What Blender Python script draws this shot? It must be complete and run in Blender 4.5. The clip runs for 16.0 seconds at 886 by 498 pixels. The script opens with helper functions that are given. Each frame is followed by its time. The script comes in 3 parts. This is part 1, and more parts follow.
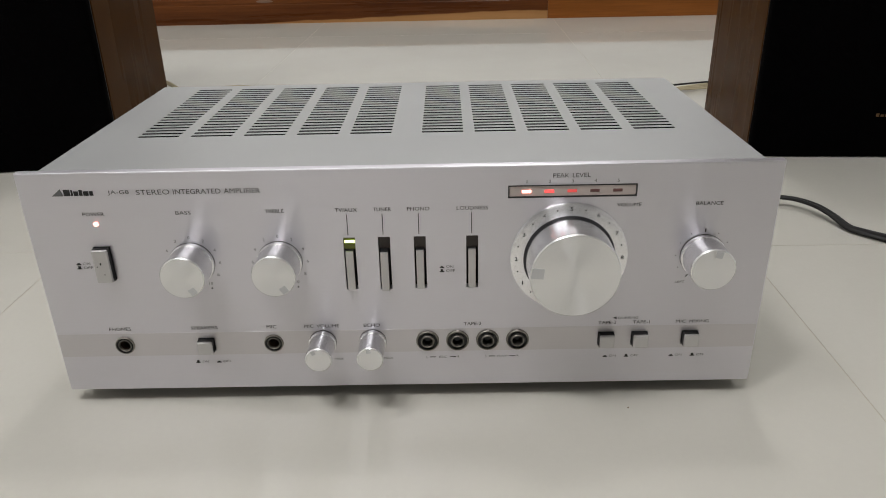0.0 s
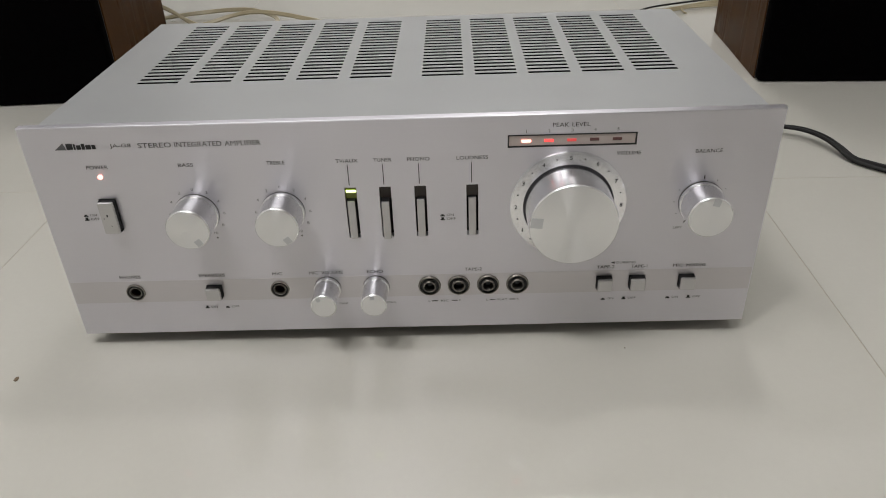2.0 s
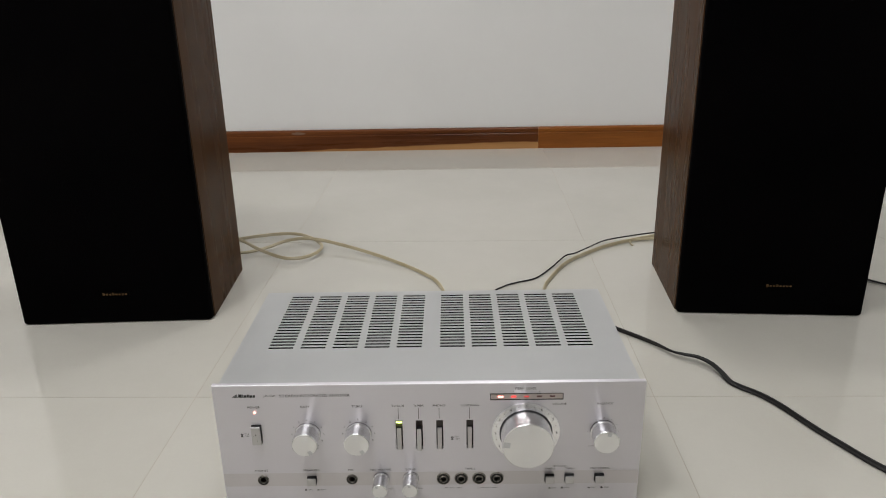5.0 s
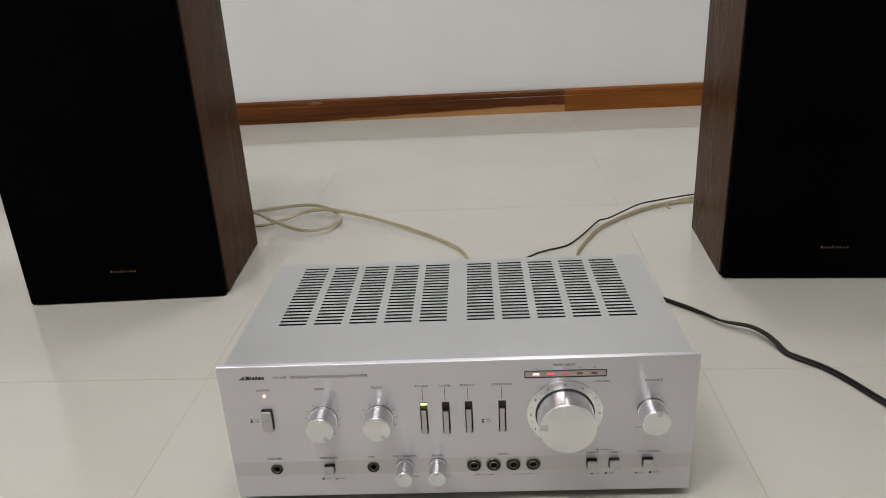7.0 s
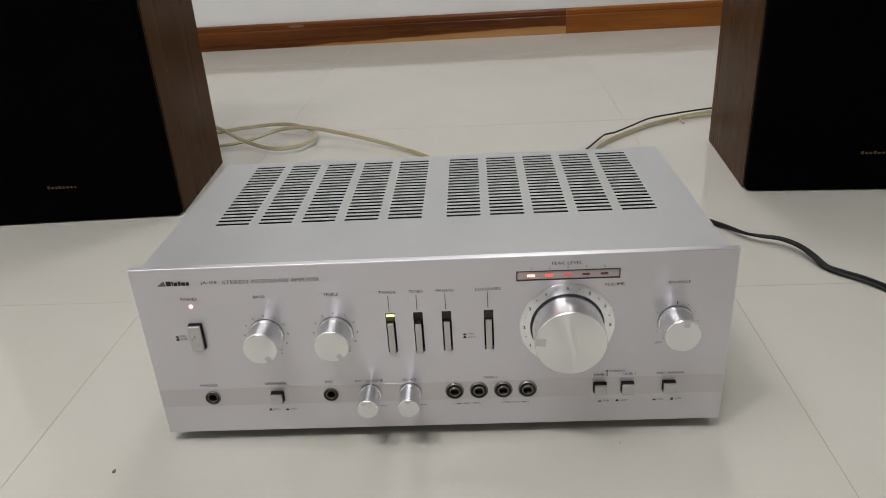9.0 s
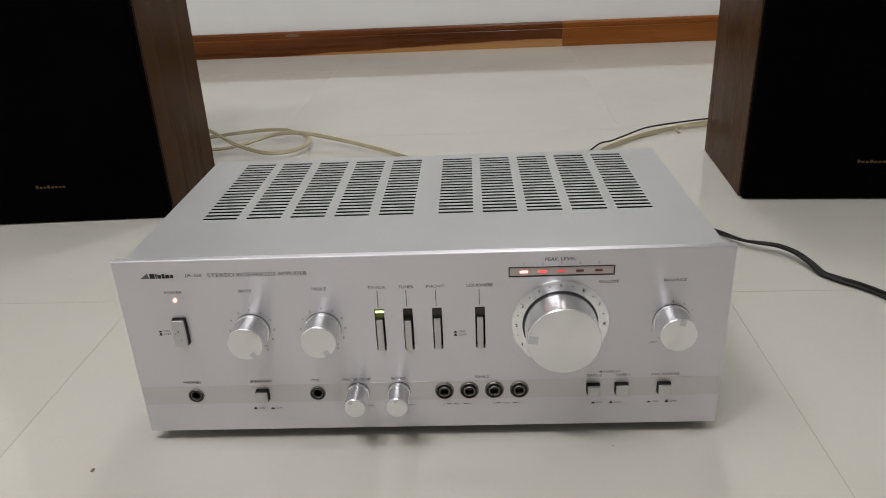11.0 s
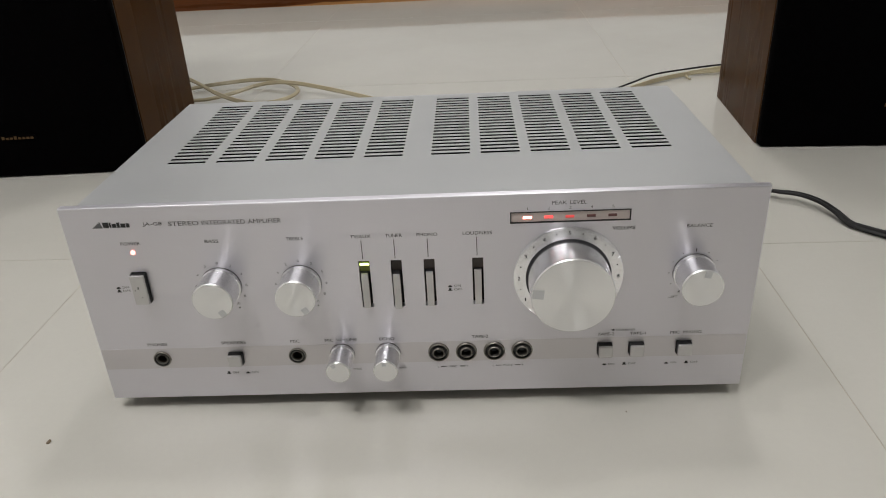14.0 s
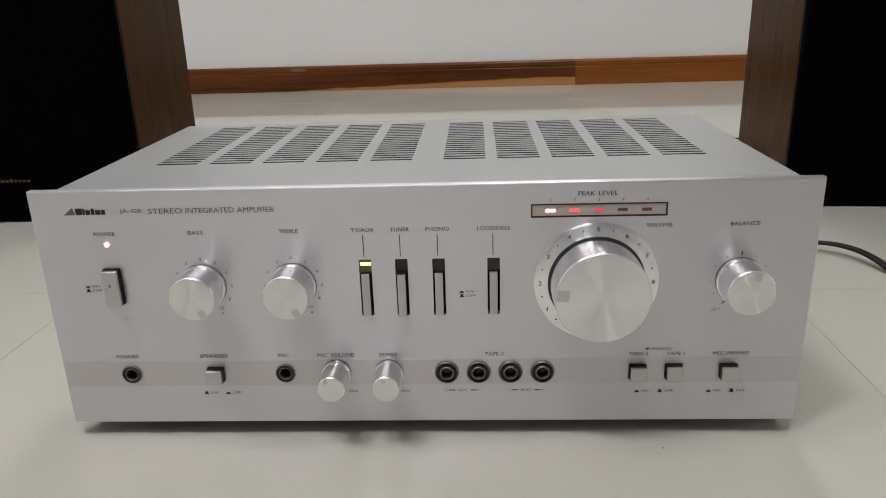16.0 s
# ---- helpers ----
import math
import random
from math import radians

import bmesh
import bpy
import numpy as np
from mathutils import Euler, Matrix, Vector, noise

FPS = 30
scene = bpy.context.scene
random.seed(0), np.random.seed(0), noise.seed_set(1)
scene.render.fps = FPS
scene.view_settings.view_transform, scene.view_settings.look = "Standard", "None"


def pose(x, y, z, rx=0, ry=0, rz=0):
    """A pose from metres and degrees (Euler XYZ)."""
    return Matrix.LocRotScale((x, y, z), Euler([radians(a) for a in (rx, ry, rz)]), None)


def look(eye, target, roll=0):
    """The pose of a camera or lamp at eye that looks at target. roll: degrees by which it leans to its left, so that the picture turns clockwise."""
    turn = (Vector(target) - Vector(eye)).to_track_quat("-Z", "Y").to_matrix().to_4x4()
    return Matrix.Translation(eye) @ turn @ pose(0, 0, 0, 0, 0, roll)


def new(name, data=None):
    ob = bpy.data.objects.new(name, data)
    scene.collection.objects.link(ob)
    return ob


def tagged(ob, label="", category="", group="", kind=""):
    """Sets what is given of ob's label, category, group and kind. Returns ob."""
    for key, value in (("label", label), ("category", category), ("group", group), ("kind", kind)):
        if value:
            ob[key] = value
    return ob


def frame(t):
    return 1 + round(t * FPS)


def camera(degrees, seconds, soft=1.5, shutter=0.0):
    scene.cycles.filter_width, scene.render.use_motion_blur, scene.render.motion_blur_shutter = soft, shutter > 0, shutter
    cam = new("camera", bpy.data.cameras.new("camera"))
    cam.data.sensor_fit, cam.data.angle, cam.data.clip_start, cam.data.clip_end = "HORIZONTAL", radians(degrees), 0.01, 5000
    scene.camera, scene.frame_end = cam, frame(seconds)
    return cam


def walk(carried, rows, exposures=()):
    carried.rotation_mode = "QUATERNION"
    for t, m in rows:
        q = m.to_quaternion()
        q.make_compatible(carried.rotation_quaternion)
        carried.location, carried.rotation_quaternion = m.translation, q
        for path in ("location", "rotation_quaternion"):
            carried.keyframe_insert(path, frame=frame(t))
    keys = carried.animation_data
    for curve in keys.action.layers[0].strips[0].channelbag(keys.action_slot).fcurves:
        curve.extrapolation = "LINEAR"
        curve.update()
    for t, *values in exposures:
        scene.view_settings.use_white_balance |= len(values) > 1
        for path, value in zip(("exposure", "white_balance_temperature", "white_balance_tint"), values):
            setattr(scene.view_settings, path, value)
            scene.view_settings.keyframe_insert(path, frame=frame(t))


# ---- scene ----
cam = camera(61.3, 16.0, 1.0, 0.4)
PATH = [
    (0, (0.027, -0.386, 0.28), (0.01, 1.43, -0.558), -1.2),
    (0.5, (0.027, -0.386, 0.28), (0.006, 1.419, -0.581), -1.5),
    (1, (0.026, -0.383, 0.293), (-0.006, 1.361, -0.686), -1.8),
    (1.5, (0.032, -0.383, 0.297), (-0.01, 1.339, -0.718), -1.9),
    (2, (0.031, -0.382, 0.301), (-0.009, 1.324, -0.742), -2.1),
    (2.5, (0.031, -0.367, 0.313), (-0.049, 1.332, -0.739), -2.2),
    (3, (0.035, -0.381, 0.342), (-0.002, 1.359, -0.644), -2.1),
    (3.5, (0.041, -0.465, 0.418), (0.029, 1.32, -0.483), -2.3),
    (4, (0.031, -0.571, 0.473), (0.006, 1.276, -0.295), -1.1),
    (4.2, (0.029, -0.606, 0.491), (0.007, 1.249, -0.257), -1.0),
    (6.3, (0.022, -0.636, 0.533), (-0.036, 1.253, -0.122), -2.0),
    (6.5, (0.025, -0.617, 0.518), (-0.046, 1.252, -0.191), -2.5),
    (7, (0.023, -0.559, 0.486), (-0.069, 1.289, -0.274), -3.1),
    (7.5, (0.025, -0.513, 0.458), (-0.097, 1.317, -0.341), -2.8),
    (8, (0.027, -0.479, 0.427), (-0.104, 1.332, -0.411), -3.5),
    (8.5, (0.032, -0.461, 0.401), (-0.066, 1.346, -0.452), -3.7),
    (9, (0.035, -0.455, 0.378), (-0.061, 1.344, -0.489), -3.5),
    (9.2, (0.035, -0.456, 0.379), (-0.061, 1.346, -0.485), -3.3),
    (11.5, (0.037, -0.45, 0.355), (-0.044, 1.369, -0.471), -2.6),
    (12, (0.037, -0.449, 0.353), (-0.042, 1.37, -0.476), -2.7),
    (12.5, (0.036, -0.445, 0.351), (-0.046, 1.371, -0.483), -2.7),
    (13, (0.036, -0.446, 0.351), (-0.044, 1.368, -0.489), -2.5),
    (13.5, (0.034, -0.434, 0.34), (-0.043, 1.365, -0.529), -2.2),
    (14, (0.038, -0.401, 0.324), (-0.045, 1.374, -0.594), -3.0),
    (14.5, (0.034, -0.374, 0.291), (-0.064, 1.435, -0.556), -2.5),
    (15, (0.035, -0.374, 0.266), (-0.103, 1.472, -0.491), -2.9),
    (15.5, (0.032, -0.372, 0.252), (-0.069, 1.506, -0.428), -2.1),
    (16, (0.032, -0.379, 0.246), (-0.063, 1.51, -0.405), -1.8),
]
walk(cam, [(t, look(eye, target, roll)) for t, eye, target, roll in PATH],
     [(0, 0.06), (1, 0.04), (1.5, -0.02), (2, -0.06), (2.5, -0.06), (3, -0.02), (4, 0.04), (6.5, 0.02), (8, 0.02), (12.5, 0.0), (14.5, 0.0), (16, 0.03)])


# ---- light and exposure ----
world = bpy.data.worlds.new("world")
scene.world = world
world.use_nodes = True
world.node_tree.nodes["Background"].inputs[0].default_value = (0.55, 0.6, 0.7, 1)
world.node_tree.nodes["Background"].inputs[1].default_value = 0.05
LAMP = 51.0


# ---- material tools ----
def mat(name, color, rough=0.5, metal=0.0, **more):
    m = bpy.data.materials.new(name)
    m.use_nodes = True
    b = m.node_tree.nodes["Principled BSDF"]
    b.inputs["Base Color"].default_value = (*color, 1)
    b.inputs["Roughness"].default_value = rough
    b.inputs["Metallic"].default_value = metal
    for key, value in more.items():
        b.inputs[key.replace("_", " ")].default_value = value
    return m


def node(m, kind, **values):
    n = m.node_tree.nodes.new(kind)
    for key, value in values.items():
        if isinstance(value, (int, float, tuple)) and key in n.inputs:
            n.inputs[key].default_value = value
    return n


def link(m, a, b):
    m.node_tree.links.new(a, b)


def bsdf(m):
    return m.node_tree.nodes["Principled BSDF"]


def coords(m, scale=(1, 1, 1), which="Object"):
    c = node(m, "ShaderNodeTexCoord")
    p = node(m, "ShaderNodeMapping")
    p.inputs["Scale"].default_value = scale
    link(m, c.outputs[which], p.inputs["Vector"])
    return p.outputs["Vector"]


def noise_tex(m, scale, detail=4.0, stretch=(1, 1, 1), rough=0.55):
    n = node(m, "ShaderNodeTexNoise")
    n.inputs["Scale"].default_value = scale
    n.inputs["Detail"].default_value = detail
    n.inputs["Roughness"].default_value = rough
    link(m, coords(m, stretch), n.inputs["Vector"])
    return n.outputs["Fac"]


def ramp(m, fac, stops):
    r = node(m, "ShaderNodeValToRGB")
    e = r.color_ramp.elements
    while len(e) < len(stops):
        e.new(0.5)
    for el, (at, color) in zip(e, stops):
        el.position, el.color = at, (*color, 1) if len(color) == 3 else color
    link(m, fac, r.inputs["Fac"])
    return r.outputs["Color"]


def spread(m, fac, low, high, a=0.3, b=0.7):
    n = node(m, "ShaderNodeMapRange")
    for key, value in (("From Min", a), ("From Max", b), ("To Min", low), ("To Max", high)):
        n.inputs[key].default_value = value
    link(m, fac, n.inputs["Value"])
    return n.outputs["Result"]


def blend(m, fac, a, b, mode="MIX"):
    n = node(m, "ShaderNodeMix")
    n.data_type, n.blend_type = "RGBA", mode
    for i, v in ((6, a), (7, b)):
        if isinstance(v, tuple):
            n.inputs[i].default_value = (*v, 1)
        else:
            link(m, v, n.inputs[i])
    if isinstance(fac, float):
        n.inputs[0].default_value = fac
    else:
        link(m, fac, n.inputs[0])
    return n.outputs[2]


def maths(m, op, a, b=0.0):
    n = node(m, "ShaderNodeMath")
    n.operation = op
    for i, v in ((0, a), (1, b)):
        if isinstance(v, (int, float)):
            n.inputs[i].default_value = v
        else:
            link(m, v, n.inputs[i])
    return n.outputs[0]


def bump(m, height, strength=0.2, distance=0.001):
    n = node(m, "ShaderNodeBump")
    n.inputs["Strength"].default_value = strength
    n.inputs["Distance"].default_value = distance
    link(m, height, n.inputs["Height"])
    link(m, n.outputs["Normal"], bsdf(m).inputs["Normal"])


def tint(m, color):
    link(m, color, bsdf(m).inputs["Base Color"])


def gloss(m, value):
    link(m, value, bsdf(m).inputs["Roughness"])


# ---- materials ----
def brushed_panel(name, color, rough, turn):
    """Brushed aluminium, the grain running level across the panel."""
    m = mat(name, color, rough, 1.0, Anisotropic=0.76)
    t = node(m, "ShaderNodeTangent")
    t.direction_type, t.uv_map = "UV_MAP", "grain"
    link(m, t.outputs[0], bsdf(m).inputs["Tangent"])
    bsdf(m).inputs["Anisotropic Rotation"].default_value = turn
    fine = noise_tex(m, 2600, 2, (0.02, 1, 1))
    wide = noise_tex(m, 14, 3, (1, 1, 1))
    gloss(m, maths(m, "ADD", spread(m, fine, rough - 0.02, rough + 0.02), spread(m, wide, -0.02, 0.03)))
    tint(m, blend(m, spread(m, fine, 0.0, 1.0), tuple(c * 0.98 for c in color), color))
    bump(m, fine, 0.02, 0.0001)
    return m


def turned(name, color, rough):
    """Aluminium turned on a lathe, its grain in rings round the y axis."""
    m = mat(name, color, rough, 1.0, Anisotropic=0.8, Anisotropic_Rotation=0.25)
    t = node(m, "ShaderNodeTangent")
    t.direction_type, t.axis = "RADIAL", "Y"
    link(m, t.outputs[0], bsdf(m).inputs["Tangent"])
    gloss(m, spread(m, noise_tex(m, 700, 2), rough - 0.015, rough + 0.02))
    return m


PANEL = brushed_panel("brushed_aluminium", (0.735, 0.718, 0.765), 0.40, 0.0)
BAND = brushed_panel("satin_band", (0.665, 0.640, 0.66), 0.38, 0.0)
KNOB_SIDE = turned("turned_aluminium_side", (0.93, 0.93, 0.96), 0.25)
KNOB_FACE = turned("spun_aluminium_face", (0.85, 0.85, 0.862), 0.31)
bsdf(KNOB_FACE).inputs["Anisotropic"].default_value = 0.93
bsdf(KNOB_SIDE).inputs["Anisotropic"].default_value = 0.94
RIM = mat("polished_rim", (0.84, 0.84, 0.85), 0.27, 1.0)
NOTCH = mat("notch_metal", (0.62, 0.63, 0.66), 0.33, 1.0)
BUTTON = mat("button_metal", (0.57, 0.56, 0.565), 0.36, 0.9)
gloss(BUTTON, spread(BUTTON, noise_tex(BUTTON, 600, 2), 0.32, 0.45))
BLACK = mat("black_plastic", (0.012, 0.012, 0.013), 0.45)
POCKET = mat("dark_pocket", (0.02, 0.018, 0.017), 0.7)
WINDOW = mat("smoked_window", (0.036, 0.024, 0.019), 0.3)
LENS = mat("smoky_lens_strip", (0.52, 0.45, 0.42), 0.3)
INK = mat("black_ink", (0.015, 0.015, 0.016), 0.6)
SLIM = mat("slim_ink", (0.06, 0.06, 0.062), 0.6)
FAINT = mat("thin_grey_ink", (0.13, 0.13, 0.135), 0.6)
RING = mat("nickel_ring", (0.23, 0.215, 0.195), 0.48, 1.0)
BARREL = mat("jack_barrel", (0.27, 0.255, 0.23), 0.42, 1.0)
BORE = mat("brown_bore", (0.035, 0.016, 0.010), 0.6)
LED_DARK = mat("unlit_led", (0.13, 0.055, 0.05), 0.35)
FOOT = mat("rubber_foot", (0.02, 0.02, 0.02), 0.8)
# near black: the shade inside the case is put into this colour
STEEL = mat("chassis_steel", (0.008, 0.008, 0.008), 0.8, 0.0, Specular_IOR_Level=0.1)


def glow(name, color, strength):
    return mat(name, (0.3, 0.1, 0.1), 0.4, 0.0, Emission_Color=(*color, 1), Emission_Strength=strength)


COVER = mat("silver_paint", (0.47, 0.475, 0.48), 0.42, 0.35)
cv = noise_tex(COVER, 2200, 2)
tint(COVER, blend(COVER, spread(COVER, noise_tex(COVER, 9, 4), 0.0, 1.0), (0.43, 0.437, 0.44), (0.465, 0.472, 0.475)))
gloss(COVER, spread(COVER, cv, 0.36, 0.47))
bump(COVER, cv, 0.06, 0.0002)

TILE = mat("polished_porcelain", (0.6, 0.58, 0.54), 0.05, 0.0, IOR=1.52)
info = node(TILE, "ShaderNodeObjectInfo")
cloud = noise_tex(TILE, 3.2, 6, (1, 1, 1), 0.62)
speck_noise = noise_tex(TILE, 240, 2)
tc = blend(TILE, spread(TILE, cloud, 0.0, 1.0), (0.55, 0.5345, 0.479), (0.605, 0.5895, 0.537))
tc = blend(TILE, spread(TILE, speck_noise, 0.0, 0.10), tc, (0.50, 0.48, 0.44))
tc = blend(TILE, maths(TILE, "MULTIPLY", info.outputs["Random"], 0.10), tc, (0.56, 0.54, 0.49))
tint(TILE, tc)
gloss(TILE, spread(TILE, noise_tex(TILE, 5, 5), 0.022, 0.05))
bump(TILE, noise_tex(TILE, 4, 1), 0.02, 0.002)

GROUT = mat("grout", (0.45, 0.41, 0.34), 0.85)
bump(GROUT, noise_tex(GROUT, 300, 3), 0.3, 0.001)

WALL = mat("white_wall_paint", (0.80, 0.80, 0.80), 0.55)
tint(WALL, blend(WALL, spread(WALL, noise_tex(WALL, 2.2, 5), 0.0, 1.0), (0.85, 0.85, 0.845), (0.89, 0.89, 0.89)))
bump(WALL, noise_tex(WALL, 220, 3), 0.08, 0.0006)
CEIL = mat("ceiling_paint", (0.82, 0.82, 0.81), 0.7)
bump(CEIL, noise_tex(CEIL, 150, 3), 0.1, 0.0006)


def wood(name, dark, light, grain, rough, stretch, pitted=0.35):
    m = mat(name, light, rough, 0.0, Specular_IOR_Level=0.16)
    long = noise_tex(m, grain, 6, stretch, 0.6)
    pores = noise_tex(m, grain * 9, 3, stretch, 0.6)
    c = ramp(m, long, [(0.30, dark), (0.52, tuple((a + b) / 2 for a, b in zip(dark, light))), (0.70, light)])
    c = blend(m, spread(m, pores, 0.0, pitted), c, tuple(a * 0.7 for a in dark))
    tint(m, c)
    gloss(m, spread(m, long, rough - 0.06, rough + 0.08))
    bump(m, pores, 0.08, 0.0005)
    return m, c


WALNUT, _ = wood("walnut_veneer", (0.058, 0.0245, 0.0072), (0.076, 0.0325, 0.0098), 22, 0.26, (1, 1, 0.06), 0.14)
bsdf(WALNUT).inputs["Specular IOR Level"].default_value = 0.02
BOARD_DARK, board_color = wood("teak_dark", (0.078, 0.022, 0.0062), (0.215, 0.072, 0.019), 30, 0.30, (0.05, 1, 1))
BOARD_WARM, _ = wood("teak_warm", (0.20, 0.064, 0.012), (0.36, 0.125, 0.026), 30, 0.30, (0.05, 1, 1))
BOX_WOOD, _ = wood("dark_box_wood", (0.040, 0.022, 0.010), (0.085, 0.050, 0.024), 18, 0.45, (0.08, 1, 1))
# a pale streak of sapwood along the foot of the darker board
spot = node(BOARD_DARK, "ShaderNodeSeparateXYZ")
link(BOARD_DARK, coords(BOARD_DARK), spot.inputs[0])
rise = spread(BOARD_DARK, spot.outputs["X"], 0.0, 0.021, -0.52, 0.12)
wave = maths(BOARD_DARK, "MULTIPLY", maths(BOARD_DARK, "SUBTRACT", noise_tex(BOARD_DARK, 7, 2, (1, 0, 0)), 0.5), 0.012)
edge = maths(BOARD_DARK, "SUBTRACT", maths(BOARD_DARK, "ADD", rise, wave), spot.outputs["Z"])
pale = noise_tex(BOARD_DARK, 40, 4, (0.05, 1, 1))
sap = blend(BOARD_DARK, spread(BOARD_DARK, pale, 0.0, 1.0), (0.35, 0.165, 0.056), (0.50, 0.265, 0.108))
tint(BOARD_DARK, blend(BOARD_DARK, spread(BOARD_DARK, edge, 0.0, 1.0, -0.001, 0.002), board_color, sap))

CLOTH = mat("black_grille_cloth", (0.001, 0.001, 0.001), 0.95, 0.0, Specular_IOR_Level=0.03)
weave = node(CLOTH, "ShaderNodeTexVoronoi")
weave.inputs["Scale"].default_value = 700
link(CLOTH, coords(CLOTH), weave.inputs["Vector"])
bump(CLOTH, weave.outputs["Distance"], 0.4, 0.0006)
tint(CLOTH, blend(CLOTH, spread(CLOTH, noise_tex(CLOTH, 6, 3), 0.0, 1.0), (0.0007, 0.0006, 0.0008), (0.0016, 0.0012, 0.0014)))
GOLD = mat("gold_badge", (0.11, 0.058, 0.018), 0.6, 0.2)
CREAM = mat("cream_speaker_cable", (0.46, 0.41, 0.27), 0.38)
tint(CREAM, blend(CREAM, spread(CREAM, noise_tex(CREAM, 30, 3), 0.0, 1.0), (0.41, 0.35, 0.215), (0.52, 0.455, 0.31)))
CORD = mat("black_cord", (0.009, 0.0085, 0.0085), 0.5, 0.0, Specular_IOR_Level=0.3)
DIRT = mat("dark_crumb", (0.17, 0.125, 0.08), 0.9)
LAMP_FRAME = mat("lamp_frame", (0.75, 0.75, 0.75), 0.5)


# ---- shape tools ----
def part(name, bm, material, parent=None, label="", smooth=False):
    me = bpy.data.meshes.new(name)
    bmesh.ops.recalc_face_normals(bm, faces=bm.faces)
    bm.to_mesh(me)
    bm.free()
    if smooth:
        for p in me.polygons:
            p.use_smooth = True
        me.set_sharp_from_angle(angle=radians(35))
    me.materials.append(material)
    ob = new(name, me)
    ob.parent = parent
    return tagged(ob, label)


def thing(name, at, label, category, group="", turn=0.0):
    e = new(name)
    e.empty_display_size = 0.05
    e.matrix_basis = pose(*at, 0, 0, turn)
    return tagged(e, label, category, group)


def box(x0, x1, y0, y1, z0, z1, bevel=0.0, seg=2, bm=None):
    bm = bm or bmesh.new()
    made = bmesh.ops.create_cube(bm, size=1.0, matrix=Matrix.Translation(((x0 + x1) / 2, (y0 + y1) / 2, (z0 + z1) / 2)) @ Matrix.Diagonal((x1 - x0, y1 - y0, z1 - z0, 1)))
    if bevel:
        edges = list({e for v in made["verts"] for e in v.link_edges})
        bmesh.ops.bevel(bm, geom=edges, offset=bevel, segments=seg, affect="EDGES", profile=0.5)
    return bm


def lathe(profile, seg=48, cx=0.0, cz=0.0, bm=None):
    """A turned shape round the y axis, from (radius, y) pairs."""
    bm = bm or bmesh.new()
    rows = []
    for r, y in profile:
        if r < 1e-6:
            rows.append([bm.verts.new((cx, y, cz))])
        else:
            rows.append([bm.verts.new((cx + r * math.cos(2 * math.pi * k / seg), y, cz + r * math.sin(2 * math.pi * k / seg))) for k in range(seg)])
    for a, b in zip(rows, rows[1:]):
        for k in range(seg):
            j = (k + 1) % seg
            if len(a) == 1 and len(b) == 1:
                continue
            if len(a) == 1:
                bm.faces.new((a[0], b[j], b[k]))
            elif len(b) == 1:
                bm.faces.new((a[k], a[j], b[0]))
            else:
                bm.faces.new((a[k], a[j], b[j], b[k]))
    return bm


def pierced(u0, u1, v0, v1, holes, place):
    """A sheet with oblong holes (u0, u1, v0, v1); place turns (u, v) into a point."""
    bm = bmesh.new()
    us = sorted({u0, u1, *(h[0] for h in holes), *(h[1] for h in holes)})
    vs = sorted({v0, v1, *(h[2] for h in holes), *(h[3] for h in holes)})
    grid = {}

    def vert(i, j):
        if (i, j) not in grid:
            grid[i, j] = bm.verts.new(place(us[i], vs[j]))
        return grid[i, j]

    for i in range(len(us) - 1):
        for j in range(len(vs) - 1):
            u, v = (us[i] + us[i + 1]) / 2, (vs[j] + vs[j + 1]) / 2
            if any(h[0] < u < h[1] and h[2] < v < h[3] for h in holes):
                continue
            bm.faces.new((vert(i, j), vert(i + 1, j), vert(i + 1, j + 1), vert(i, j + 1)))
    return bm


def thicken(bm, way):
    """Gives a sheet the depth of the vector way."""
    made = bmesh.ops.extrude_face_region(bm, geom=bm.faces[:])
    bmesh.ops.translate(bm, vec=way, verts=[g for g in made["geom"] if isinstance(g, bmesh.types.BMVert)])
    return bm


def glide(points, steps=10):
    """A smooth line through the points."""
    p = [Vector(q) for q in points]
    p = [2 * p[0] - p[1], *p, 2 * p[-1] - p[-2]]
    out = []
    for a, b, c, d in zip(p, p[1:], p[2:], p[3:]):
        for k in range(steps):
            t = k / steps
            out.append(0.5 * (2 * b + (c - a) * t + (2 * a - 5 * b + 4 * c - d) * t * t + (3 * b - a - 3 * c + d) * t ** 3))
    return out + [p[-2]]


def tube(line, r, seg=10, flat=1.0, bm=None):
    """A cable along a line of points; flat squeezes it in height."""
    bm = bm or bmesh.new()
    rings = []
    for k, p in enumerate(line):
        way = (line[min(k + 1, len(line) - 1)] - line[max(k - 1, 0)]).normalized()
        side = way.cross(Vector((0, 0, 1)))
        side = side.normalized() if side.length > 1e-4 else Vector((1, 0, 0))
        up = side.cross(way)
        rings.append([bm.verts.new(p + side * r * math.cos(a) + up * r * flat * math.sin(a)) for a in (2 * math.pi * i / seg for i in range(seg))])
    for a, b in zip(rings, rings[1:]):
        for i in range(seg):
            bm.faces.new((a[i], a[(i + 1) % seg], b[(i + 1) % seg], b[i]))
    bm.faces.new(rings[0][::-1])
    bm.faces.new(rings[-1])
    return bm


